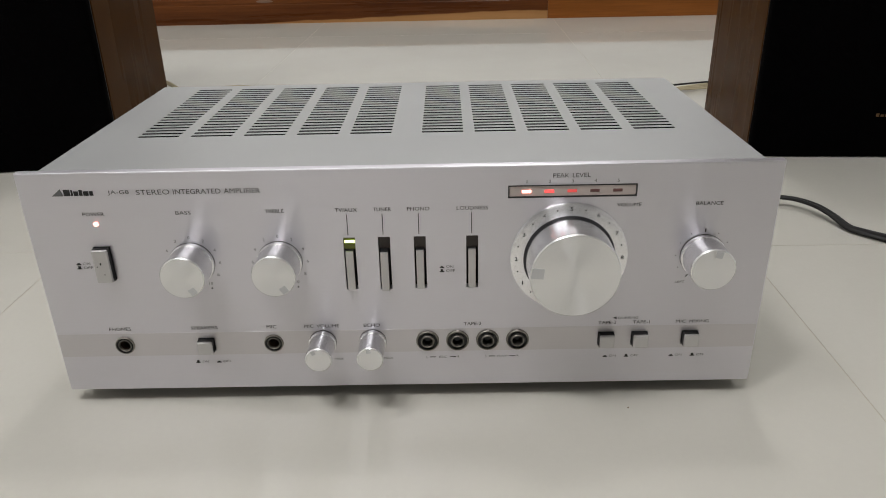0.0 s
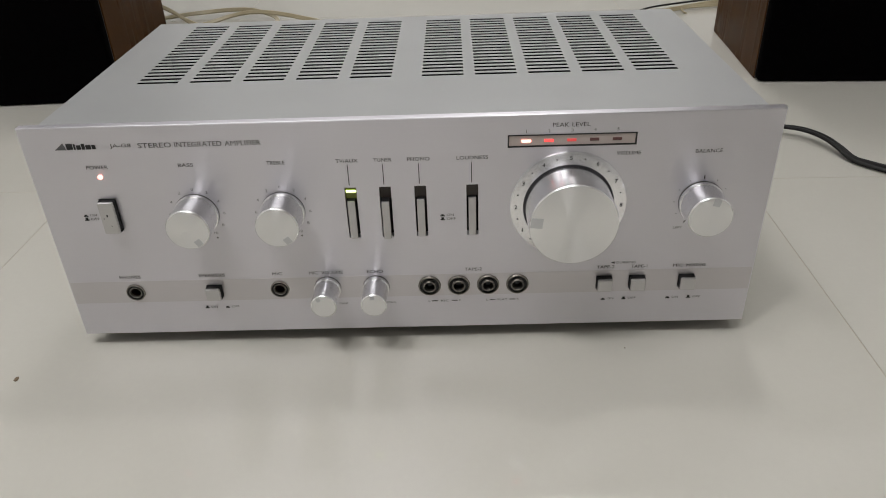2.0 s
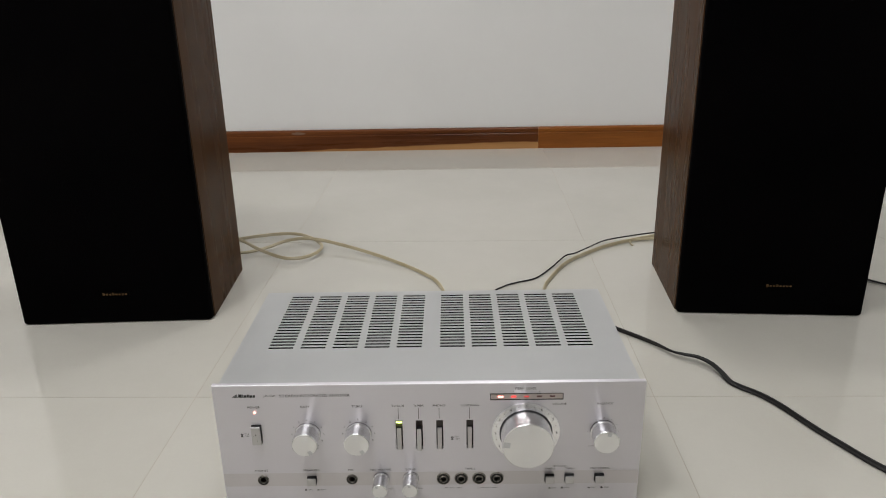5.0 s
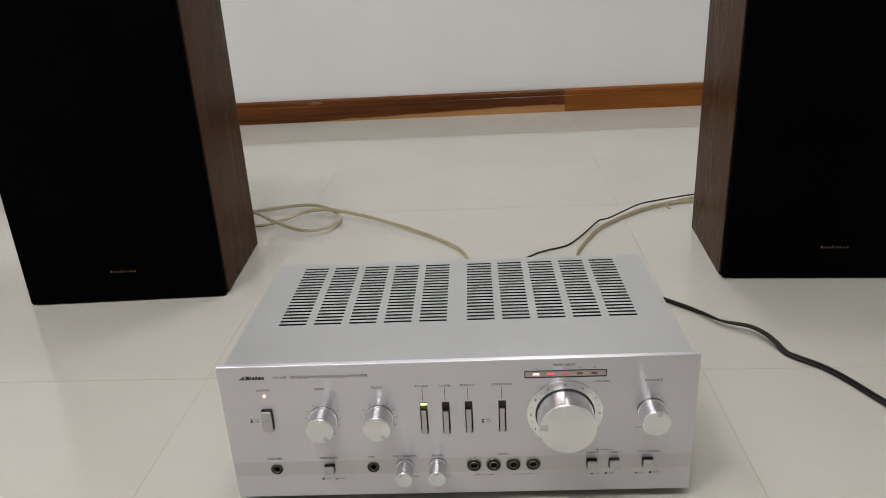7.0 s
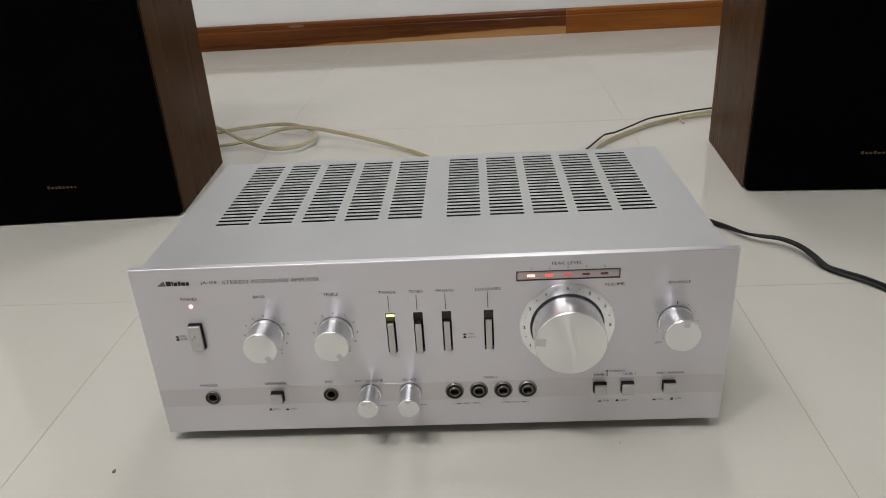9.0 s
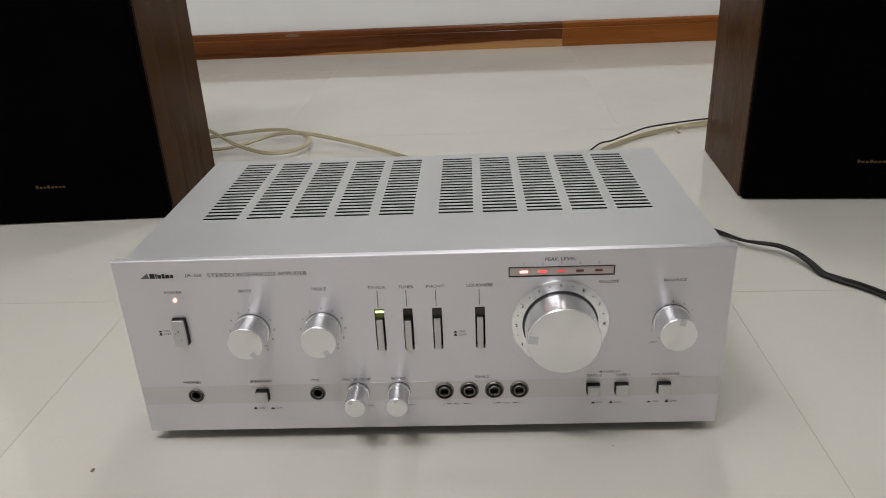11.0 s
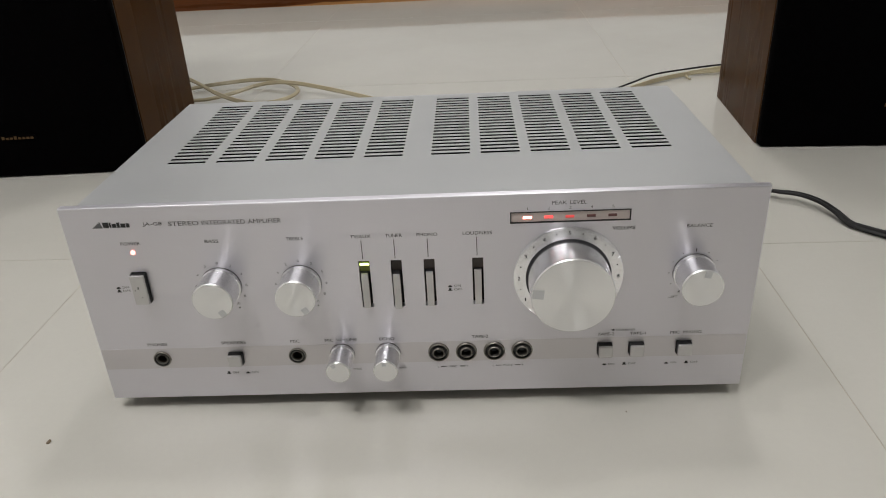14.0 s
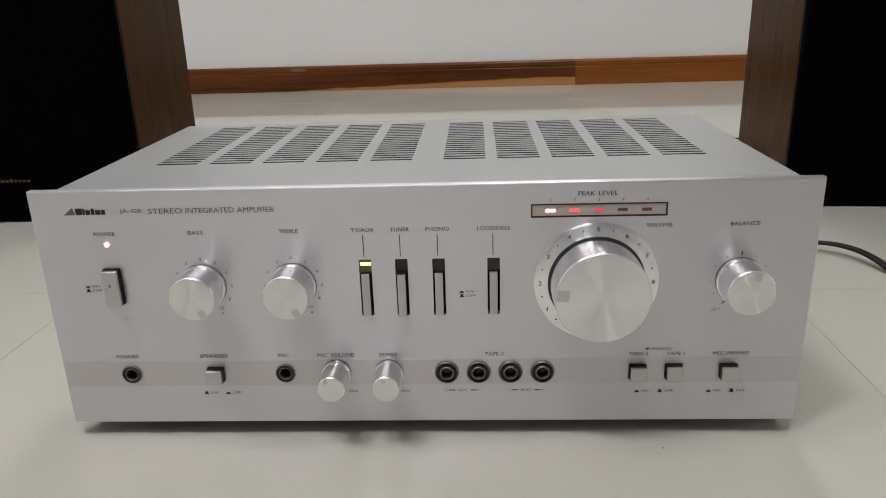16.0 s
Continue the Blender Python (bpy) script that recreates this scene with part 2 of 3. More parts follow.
def lettering(text, x, z, width, height, parent, y=-0.00015, turn=0.0, ink=None, name="lettering"):
    """Printed words on the front, centred at x, z, of that width and capital height."""
    cu = bpy.data.curves.new(name, "FONT")
    cu.body, cu.size, cu.extrude, cu.offset = text, 1.0, 0.0, 0.0
    cu.resolution_u = 3
    ob = bpy.data.objects.new(name, cu)
    me = bpy.data.meshes.new_from_object(ob)
    bpy.data.objects.remove(ob)
    me.name = name
    v = np.array([p.co[:] for p in me.vertices])
    lo, hi = v.min(0), v.max(0)
    w = width or (hi[0] - lo[0]) / max(hi[1] - lo[1], 1e-6) * height
    c, s = math.cos(radians(turn)), math.sin(radians(turn))
    for p in me.vertices:
        a = ((p.co.x - lo[0]) / max(hi[0] - lo[0], 1e-6) - 0.5) * w
        b = ((p.co.y - lo[1]) / max(hi[1] - lo[1], 1e-6) - 0.5) * height
        p.co = (x + c * a - s * b, y, z + s * a + c * b)
    me.materials.clear()
    me.materials.append(ink or (FAINT if height < 0.0019 else INK))
    out = new(name, me)
    out.parent = parent
    return out


def bar(name, x0, x1, z0, z1, parent, y0=-0.00025, y1=0.0, material=None, label=""):
    return part(name, box(x0, x1, y0, y1, z0, z1), material or INK, parent, label)


# ---- the room ----
WALL_Y = 1.681
EAST, WEST, SOUTH, HIGH = 2.5, -2.4, -5.5, 2.7
tagged(part("wall_north", box(WEST - 0.12, EAST + 0.12, WALL_Y, WALL_Y + 0.12, 0, HIGH), WALL), "smooth white painted wall behind the loudspeakers", "wall", kind="structure")
tagged(part("wall_south", box(WEST - 0.12, EAST + 0.12, SOUTH - 0.12, SOUTH, 0, HIGH), WALL), "plain white painted wall closing the room", "wall", kind="structure")
tagged(part("wall_east", box(EAST, EAST + 0.12, SOUTH, WALL_Y, 0, HIGH), WALL), "plain white painted side wall", "wall", kind="structure")
tagged(part("wall_west", box(WEST - 0.12, WEST, SOUTH, WALL_Y, 0, HIGH), WALL), "plain white painted side wall", "wall", kind="structure")
tagged(part("ceiling", box(WEST - 0.12, EAST + 0.12, SOUTH - 0.12, WALL_Y + 0.12, HIGH, HIGH + 0.1), CEIL), "plain white painted ceiling", "ceiling", kind="structure")


def baseboard(x0, x1, material, label):
    """A skirting board with a bead along its top edge."""
    bm = bmesh.new()
    outline = [(0, 0), (-0.013, 0), (-0.013, 0.047), (-0.0115, 0.0485), (-0.0115, 0.0505), (-0.0125, 0.0525), (-0.0115, 0.061), (-0.008, 0.065), (0, 0.066)]
    ends = [[bm.verts.new((x, y, z)) for y, z in outline] for x in (x0, x1)]
    for k in range(len(outline)):
        j = (k + 1) % len(outline)
        bm.faces.new((ends[0][k], ends[0][j], ends[1][j], ends[1][k]))
    bm.faces.new(ends[0][::-1])
    bm.faces.new(ends[1])
    ob = part("baseboard", bm, material)
    ob.location = (0, WALL_Y - 0.0015, 0)
    return tagged(ob, label, "baseboard", kind="structure")


dark_board = baseboard(WEST, 0.2965, BOARD_DARK, "dark varnished teak skirting board with a pale sapwood streak")
smear = bmesh.new()
bmesh.ops.create_icosphere(smear, subdivisions=3, radius=1.0)
for v in smear.verts:
    v.co = Vector((v.co.x * 0.022, v.co.y * 0.0006, v.co.z * 0.0042 * (1 + 0.4 * noise.noise(v.co * 2.3))))
smear = part("paint_smear", smear, mat("thin_wall_paint", (0.20, 0.115, 0.075), 0.6), dark_board, "pale smear of wall paint", smooth=True)
smear.location = (-0.447, -0.0122, 0.0566)
baseboard(0.2970, EAST, BOARD_WARM, "warm orange-brown varnished teak skirting board")

# ---- lamps on the ceiling ----
SHINE = mat("lamp_diffuser", (0.9, 0.9, 0.9), 0.5, 0.0, Emission_Color=(1.0, 0.985, 0.975, 1), Emission_Strength=LAMP)


def ceiling_lamp(x, y, r):
    lamp = thing("ceiling_light", (x, y, HIGH), "round white ceiling panel light, switched on", "ceiling light", "ceiling lights of the room")
    ring = lathe([(r + 0.016, 0), (r + 0.016, 0.012), (r + 0.009, 0.018), (r + 0.001, 0.012), (r + 0.001, 0.0)], 40)
    disc = lathe([(r, 0.001), (r, 0.008), (0.0, 0.010)], 40)
    for bm, name, m in ((ring, "frame", LAMP_FRAME), (disc, "diffuser", SHINE)):
        bmesh.ops.transform(bm, matrix=pose(0, 0, 0, -90), verts=bm.verts)
        part(name, bm, m, lamp, smooth=True)
    return lamp


for lx, ly, lr in ((0.30, 1.15, 0.150), (-1.20, -0.10, 0.118), (1.25, -0.30, 0.026), (-0.80, -0.75, 0.195), (-0.22, -0.97, 0.190)):
    ceiling_lamp(lx, ly, lr)


def wall_lamp(x, z, r):
    """A bell-shaped glass on a thin stem, held off the wall by a bracket."""
    lamp = thing("wall_lamp", (x, WALL_Y - 0.075, z), "small bell-shaped glass wall lamp, dimly lit", "wall lamp")
    glass = lathe([(r * 0.97, 0.0), (r, 0.006), (r * 0.92, 0.022), (r * 0.62, 0.045), (r * 0.34, 0.075), (r * 0.17, 0.105), (0.010, 0.125)], 40)
    stem = lathe([(0.0075, 0.125), (0.0065, 0.20), (0.0065, 0.30), (0.0, 0.302)], 20)
    for bm, name, m in ((glass, "shade", GLASS_GLOW), (stem, "stem", GLASS_GLOW)):
        bmesh.ops.transform(bm, matrix=pose(0, 0, 0, 90), verts=bm.verts)
        part(name, bm, m, lamp, smooth=True)
    part("bracket", box(-0.006, 0.006, 0.0068, 0.066, 0.145, 0.157, 0.002, 2), LAMP_FRAME, lamp)
    part("back_plate", box(-0.03, 0.03, 0.066, 0.075, 0.11, 0.19, 0.004, 2), LAMP_FRAME, lamp)
    return lamp


GLASS_GLOW = mat("lit_glass", (0.8, 0.8, 0.78), 0.3, 0.0, Emission_Color=(1.0, 0.99, 0.97, 1), Emission_Strength=4.0)
wall_lamp(0.41, 1.76, 0.095)

# ---- the amplifier ----
amp = thing("stereo_amplifier", (0, 0, 0), "silver stereo amplifier with brushed aluminium front and round knobs", "amplifier")

PW = (0.0600, 0.1305, 0.1323, 0.1392)
SLOTS = [-0.0297, -0.0099, 0.0103, 0.0400]
SLOT_Z = (0.0770, 0.1100)
POWER = (-0.1757, -0.1657, 0.0855, 0.1070)
PUSHES = [(-0.1253, "SPEAKERS"), (0.1152, "TAPE-2"), (0.1352, "TAPE-1"), (0.1653, "MIC MIXING")]
KEY_W, KEY_Z = 0.0099, (0.0362, 0.0457)
PHONE_JACKS = [-0.1697, -0.0797]
RCA_JACKS = [0.0130, 0.0310, 0.0490, 0.0670]
ROW_Z = 0.0415
holes = [PW, POWER]
holes += [(x - 0.0034, x + 0.0034, *SLOT_Z) for x in SLOTS]
holes += [(x, x + KEY_W, *KEY_Z) for x, _ in PUSHES]
holes += [(x - 0.0033, x + 0.0033, ROW_Z - 0.0033, ROW_Z + 0.0033) for x in PHONE_JACKS]
holes += [(x - 0.0043, x + 0.0043, ROW_Z - 0.0043, ROW_Z + 0.0043) for x in RCA_JACKS]


def grain_uv(ob):
    """Lays the grain of the brushed metal level along x."""
    uv = ob.data.uv_layers.new(name="grain")
    for loop in ob.data.loops:
        c = ob.data.vertices[loop.vertex_index].co
        uv.data[loop.index].uv = (c.z + c.y * 0.01, c.x)
    return ob


def chamfer_rim(bm, y, z_low, z_high, half, offset):
    edges = []
    for e in bm.edges:
        a, b = e.verts
        front = abs(a.co.y - y) < 1e-6 and abs(b.co.y - y) < 1e-6
        on = lambda f: f(a.co) and f(b.co)
        rim = on(lambda c: abs(c.z - z_high) < 1e-6) or on(lambda c: abs(c.z - z_low) < 1e-6) or on(lambda c: abs(abs(c.x) - half) < 1e-6)
        if front and rim:
            edges.append(e)
    bmesh.ops.bevel(bm, geom=edges, offset=offset, segments=2, affect="EDGES", profile=0.5)
    return bm


Z0, Z1 = 0.0095, 0.151
BAND_Z = (0.0338, 0.0495)
bm = thicken(pierced(-0.21, 0.21, Z0, Z1, holes, lambda u, v: (u, 0.0, v)), (0, 0.005, 0))
front = grain_uv(part("front_panel", chamfer_rim(bm, 0.0, Z0, Z1, 0.21, 0.0007), PANEL, amp, "brushed aluminium front panel with black lettering"))
band_holes = [h for h in holes if h[2] > BAND_Z[0] - 0.002 and h[3] < BAND_Z[1] + 0.002]
bm = thicken(pierced(-0.2092, 0.2092, *BAND_Z, [(a - 1e-4, b + 1e-4, max(c, BAND_Z[0] + 1e-4), d) for a, b, c, d in band_holes], lambda u, v: (u, -0.00012, v)), (0, 0.0001, 0))
grain_uv(part("satin_band", bm, BAND, front, "darker satin strip along the lower controls"))

# shell
COLS = [-0.174 + 0.0345 * k for k in range(5)] + [0.0105 + 0.0342 * k for k in range(5)]
slots = [(x, x + 0.0268, 0.0858 + 0.00702 * k - 0.00175, 0.0858 + 0.00702 * k + 0.00175) for x in COLS for k in range(20)]
LID_Z, HALF, REAR = 0.1462, 0.2068, 0.2335
bm = thicken(pierced(-HALF, HALF, 0.0052, REAR, slots, lambda u, v: (u, v, LID_Z)), (0, 0, -0.00025))
cover = part("top_cover", bm, COVER, amp, "silver-grey painted steel cover with rows of ventilation slots")
for side in (-1, 1):
    x0, x1 = sorted((side * HALF, side * (HALF - 0.0011)))
    part("side_panel", box(x0, x1, 0.0052, REAR, 0.0125, LID_Z - 0.0012), COVER, amp)
    # added black liner, darkens what shows through the slots
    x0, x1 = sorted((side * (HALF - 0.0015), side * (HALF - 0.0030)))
    part("dark_liner", box(x0, x1, 0.0180, REAR - 0.0035, 0.0140, LID_Z - 0.0030), STEEL, amp, "added black liner inside the cover that keeps the slots dark")
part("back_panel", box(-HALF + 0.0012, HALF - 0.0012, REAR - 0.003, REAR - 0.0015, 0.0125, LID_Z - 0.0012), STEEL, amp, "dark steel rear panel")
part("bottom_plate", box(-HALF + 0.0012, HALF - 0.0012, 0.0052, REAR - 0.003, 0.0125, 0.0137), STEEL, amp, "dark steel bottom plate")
part("backing_plate", box(-0.2045, 0.2045, 0.0155, 0.0165, 0.0140, 0.1445), POCKET, amp, "black plate behind the front")
# board and heat sink coloured near black for the shade under the lid
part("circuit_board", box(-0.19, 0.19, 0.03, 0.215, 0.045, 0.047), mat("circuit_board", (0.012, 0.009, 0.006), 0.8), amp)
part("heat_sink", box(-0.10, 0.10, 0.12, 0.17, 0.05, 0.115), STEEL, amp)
for fx in (-0.165, 0.165):
    for fy in (0.035, 0.20):
        bm = lathe([(0.0, 0), (0.011, 0), (0.0125, 0.002), (0.0125, 0.0122), (0.0, 0.0123)], 28)
        bmesh.ops.transform(bm, matrix=pose(fx, fy, 0, 90), verts=bm.verts)
        part("foot", bm, FOOT, amp, "round black rubber foot", smooth=True)


# knobs
def knob(name, x, z, r, depth, angle, notch, label, skirt=0.0003, foot=0.0004, shade=BLACK):
    body = part(name, lathe([(r - 0.0016, -0.0004), (r + skirt, -0.0008), (r + skirt, -0.0030), (r - 0.0003, -0.0034), (r - 0.0003, -0.0042), (r, -0.0046), (r, -depth + 0.0008)], 72), KNOB_SIDE, amp, label, smooth=True)
    body.location = (x, 0, z)
    part("rim", lathe([(r, -depth + 0.0008), (r - 0.0002, -depth + 0.0003), (r - 0.0006, -depth)], 72), RIM, body, "bright polished edge", smooth=True)
    part("face", lathe([(r - 0.0006, -depth), (r * 0.5, -depth - 0.00003), (0.0, -depth - 0.00006)], 72), KNOB_FACE, body, "finely spun metal face", smooth=True)
    w, h = notch
    bm = box(r - 0.0008 - h, r - 0.0008, -depth - 0.0003, -depth + 0.0005, -w / 2, w / 2, 0.0001, 1)
    bmesh.ops.transform(bm, matrix=pose(0, 0, 0, 0, -angle, 0), verts=bm.verts)
    part("pointer", bm, NOTCH, body, "flat grey pointer notch")
    # dark ring paints the soft shade where the knob meets the front
    part("foot_shade", lathe([(r + foot, -0.0001), (r + foot, -0.0006), (r - 0.0018, -0.0007)], 56), shade, body, "dark ring painting the shade round the foot", smooth=True)
    return body


CZ = 0.0958
knob("bass_knob", -0.1203, CZ, 0.0124, 0.0200, -59, (0.0040, 0.0042), "turned aluminium bass knob")
knob("treble_knob", -0.0700, CZ, 0.0124, 0.0200, -57, (0.0040, 0.0042), "turned aluminium treble knob")
knob("balance_knob", 0.1712, 0.0955, 0.0124, 0.0200, 77, (0.0040, 0.0042), "turned aluminium balance knob")
knob("mic_volume_knob", -0.0500, ROW_Z, 0.0078, 0.0204, 118, (0.0026, 0.0026), "small turned aluminium knob")
knob("echo_knob", -0.0200, ROW_Z, 0.0078, 0.0204, 96, (0.0026, 0.0026), "small turned aluminium knob")
VX, VZ = 0.0951, 0.0955
ring = part("volume_ring", lathe([(0.0257, -0.0003), (0.0261, -0.0018), (0.0320, -0.0017), (0.0334, -0.0008), (0.0336, -0.0001)], 96), KNOB_SIDE, amp, "raised aluminium dial ring with numbers", smooth=True)
ring.location = (VX, 0, VZ)
# grey foot ring here paints the shade in the gap to the dial ring
knob("volume_knob", VX, VZ, 0.0248, 0.0250, 174, (0.0062, 0.0068), "large turned aluminium volume knob", -0.0009, 0.0010, mat("gap_shade", (0.045, 0.045, 0.05), 0.5))
for k, n in enumerate("87654321"):
    a = radians(30 * k)
    lettering(n, 0.0302 * math.cos(a), 0.0302 * math.sin(a), 0.0006 if n == "1" else 0.0016, 0.0024, ring, y=-0.0019)
for k in range(8):
    a = radians(15 + 30 * k)
    part("dial_dot", lathe([(0.00045, -0.0015), (0.00045, -0.0019), (0.0, -0.00192)], 10, 0.0302 * math.cos(a), 0.0302 * math.sin(a)), INK, ring)

# power switch and keys
def push_key(name, x0, x1, z0, z1, out, label, gap=0.0005):
    body = part(name, box(x0 + gap, x1 - gap, -out + 0.0022, 0.014, z0 + gap, z1 - gap), BLACK, amp, label)
    part("key_cap", box(x0 + gap, x1 - gap, -out, -out + 0.0022, z0 + gap, z1 - gap, 0.0008, 3), BUTTON, body, "satin metal cap")
    return body


power = push_key("power_switch", *POWER[:2], *POWER[2:], 0.0048, "oblong satin metal power switch")
bar("switch_mark", -0.1712, -0.1706, 0.0975, 0.0990, power, -0.0051, -0.0047)
for dx, dz in ((-0.0022, 0.0962), (0.0012, 0.0912)):
    bar("switch_mark", -0.1709 + dx - 0.0002, -0.1709 + dx + 0.0002, dz, dz + 0.0006, power, -0.0051, -0.0047, FAINT)
for x, word in PUSHES:
    push_key("push_button", x, x + KEY_W, *KEY_Z, 0.0052, "small square metal push button")
for x, out in zip(SLOTS, (0.0022, 0.0040, 0.0018, 0.0008)):
    body = part("selector_key", box(x - 0.0023, x + 0.0021, -out + 0.0016, 0.014, 0.0774, 0.1020), BLACK, amp, "tall narrow selector key")
    part("key_cap", box(x - 0.0023, x + 0.0021, -out, -out + 0.0016, 0.0774, 0.1020, 0.0004, 2), BUTTON, body, "satin metal cap")
    part("indicator_window", box(x - 0.0034, x + 0.0034, 0.0022, 0.0030, 0.1021, 0.1100), WINDOW, amp, "dark indicator window")
GREEN = glow("green_indicator", (0.75, 1.0, 0.28), 3.6)
part("indicator_lamp", box(SLOTS[0] - 0.0029, SLOTS[0] + 0.0029, 0.0014, 0.0021, 0.1060, 0.1076, 0.0003, 2), GREEN, amp, "lit yellow-green indicator")
# the lit indicator's glow, painted as an olive sheet over the dark window
part("green_tint", box(SLOTS[0] - 0.0033, SLOTS[0] + 0.0033, 0.0019, 0.0021, 0.1022, 0.1099), mat("olive_glow", (0.16, 0.17, 0.03), 0.3), amp, "olive sheet painting the indicator's glow on its dark window")

# peak level meter
meter = part("level_meter", box(PW[0] + 0.0006, PW[1] - 0.0006, 0.0002, 0.0022, PW[2] + 0.0006, PW[3] - 0.0006), LENS, amp, "greyish lens strip with five lamps")
for a, b, c, d in ((PW[0] - 0.0002, PW[1] + 0.0002, PW[3] - 0.00035, PW[3] + 0.0002), (PW[0] - 0.0002, PW[1] + 0.0002, PW[2] - 0.0002, PW[2] + 0.00035), (PW[0] - 0.0002, PW[0] + 0.00035, PW[2] + 0.00035, PW[3] - 0.00035), (PW[1] - 0.00035, PW[1] + 0.0002, PW[2] + 0.00035, PW[3] - 0.00035)):
    bar("meter_edge", a, b, c, d, meter, -0.0003, 0.0020, BLACK)
LEDS = [glow("led_bright", (1.0, 0.25, 0.20), 6.0), glow("led_red", (1.0, 0.05, 0.045), 1.7), glow("led_dim", (1.0, 0.06, 0.05), 0.55), LED_DARK, LED_DARK]
for k, m in enumerate(LEDS):
    x = 0.0700 + 0.0125 * k
    part("level_lamp", box(x - 0.0026, x + 0.0026, -0.0002, 0.0006, 0.1348, 0.1365, 0.0003, 2), m, meter, "lit red level lamp" if k < 3 else "unlit level lamp")
    lettering(str(k + 1), x, 0.1415, 0.0004 if k == 0 else 0.0012, 0.0017, front)
part("power_lamp", lathe([(0.0014, 0.0), (0.0014, -0.0006), (0.0010, -0.0012), (0.0, -0.0014)], 20, -0.1707, 0.1208), glow("power_led", (1.0, 0.32, 0.27), 3.6), amp, "lit red power lamp", smooth=True)

# sockets
for x in PHONE_JACKS:
    jack = part("headphone_socket", lathe([(0.0058, 0.0), (0.0058, -0.0009), (0.0055, -0.0014), (0.0051, -0.0012)], 40, x, ROW_Z), BARREL, amp, "metal-rimmed headphone socket", smooth=True)
    part("insulator", lathe([(0.0051, -0.0012), (0.0047, -0.0004), (0.0039, -0.0004)], 40, x, ROW_Z), BLACK, jack, "black insulating ring", smooth=True)
    part("collar", lathe([(0.0039, -0.0004), (0.0039, -0.0011), (0.0036, -0.0013), (0.0033, -0.0010), (0.0032, 0.0005)], 32, x, ROW_Z), RING, jack, "thin metal collar", smooth=True)
    part("sleeve", lathe([(0.0032, 0.0005), (0.0031, 0.012), (0.0, 0.012)], 32, x, ROW_Z), BORE, jack, "dark brown bore", smooth=True)
for x in RCA_JACKS:
    jack = part("phono_socket", lathe([(0.0069, 0.0), (0.0069, -0.0010), (0.0065, -0.0016), (0.0061, -0.0016), (0.0058, -0.0006)], 40, x, ROW_Z), BARREL, amp, "round phono socket with metal barrel", smooth=True)
    part("insulator", lathe([(0.0059, -0.0006), (0.0057, -0.0003), (0.0038, -0.0003)], 40, x, ROW_Z), BLACK, jack, "black insulating ring", smooth=True)
    part("barrel", lathe([(0.0041, -0.0003), (0.0041, -0.0020), (0.0038, -0.0024), (0.0033, -0.0024), (0.0031, -0.0020), (0.0031, 0.004)], 40, x, ROW_Z), RING, jack, "metal barrel", smooth=True)
    part("bore", lathe([(0.0031, 0.004), (0.0016, 0.004), (0.0015, 0.001), (0.0, 0.001)], 24, x, ROW_Z), BLACK, jack, smooth=True)

# lettering on the front
W, TOP = lettering, 0.1268
for x0, x1, tall in ((-0.1846, -0.1811, 0.0036), (-0.1806, -0.1796, 0.0034), (-0.1791, -0.1766, 0.0026), (-0.1761, -0.1743, 0.0034), (-0.1738, -0.1709, 0.0026), (-0.1704, -0.1684, 0.0026)):
    bar("maker_mark", x0, x1, 0.1379, 0.1379 + tall, front)
bm = bmesh.new()
tri = [bm.verts.new((x, -0.0002, z)) for x, z in ((-0.1915, 0.1378), (-0.1850, 0.1378), (-0.1862, 0.1419))]
bm.faces.new(tri)
part("maker_emblem", thicken(bm, (0, 0.00015, 0)), FAINT, front)
W("JA-G8", -0.1545, 0.1393, 0.0118, 0.0029, front, ink=SLIM)
W("STEREO", -0.1355, 0.1393, 0.0185, 0.0029, front, ink=SLIM)
W("INTEGRATED", -0.1112, 0.1393, 0.0262, 0.0029, front, ink=SLIM)
W("AMPLIFIER", -0.0864, 0.1393, 0.0200, 0.0029, front, ink=SLIM)
for word, x, w in (("POWER", -0.1709, 0.0122), ("BASS", -0.1208, 0.0085), ("TREBLE", -0.0700, 0.0104), ("TV/AUX", -0.0301, 0.0124), ("TUNER", -0.0100, 0.0102), ("PHONO", 0.0101, 0.0125), ("LOUDNESS", 0.0402, 0.0175), ("VOLUME", 0.1270, 0.0135), ("BALANCE", 0.1714, 0.0150)):
    W(word, x, TOP + (0.0003 if word in ("VOLUME", "BALANCE") else 0), w, 0.0022, front)
W("PEAK", 0.0886, 0.1448, 0.0088, 0.0024, front)
W("LEVEL", 0.0997, 0.1448, 0.0098, 0.0024, front)
for word, x, w in (("PHONES", -0.1708, 0.0130), ("SPEAKERS", -0.1203, 0.0160), ("MIC", -0.0800, 0.0060), ("ECHO", -0.0200, 0.0098), ("TAPE-2", 0.0400, 0.0105)):
    W(word, x, 0.0527, w, 0.0022, front)
W("MIC", -0.0577, 0.0527, 0.0055, 0.0022, front)
W("VOLUME", -0.0463, 0.0527, 0.0134, 0.0022, front)
W("TAPE-2", 0.1203, 0.0520, 0.0108, 0.0021, front)
W("TAPE-1", 0.1405, 0.0520, 0.0100, 0.0021, front)
W("DUBBING", 0.1325, 0.0550, 0.0118, 0.0016, front)
W("MIC", 0.1640, 0.0520, 0.0060, 0.0021, front)
W("MIXING", 0.1748, 0.0520, 0.0115, 0.0021, front)
for x in SLOTS:
    bar("leader_line", x - 0.00022 - 0.0003, x + 0.00022 - 0.0003, 0.1116, 0.1240, front)


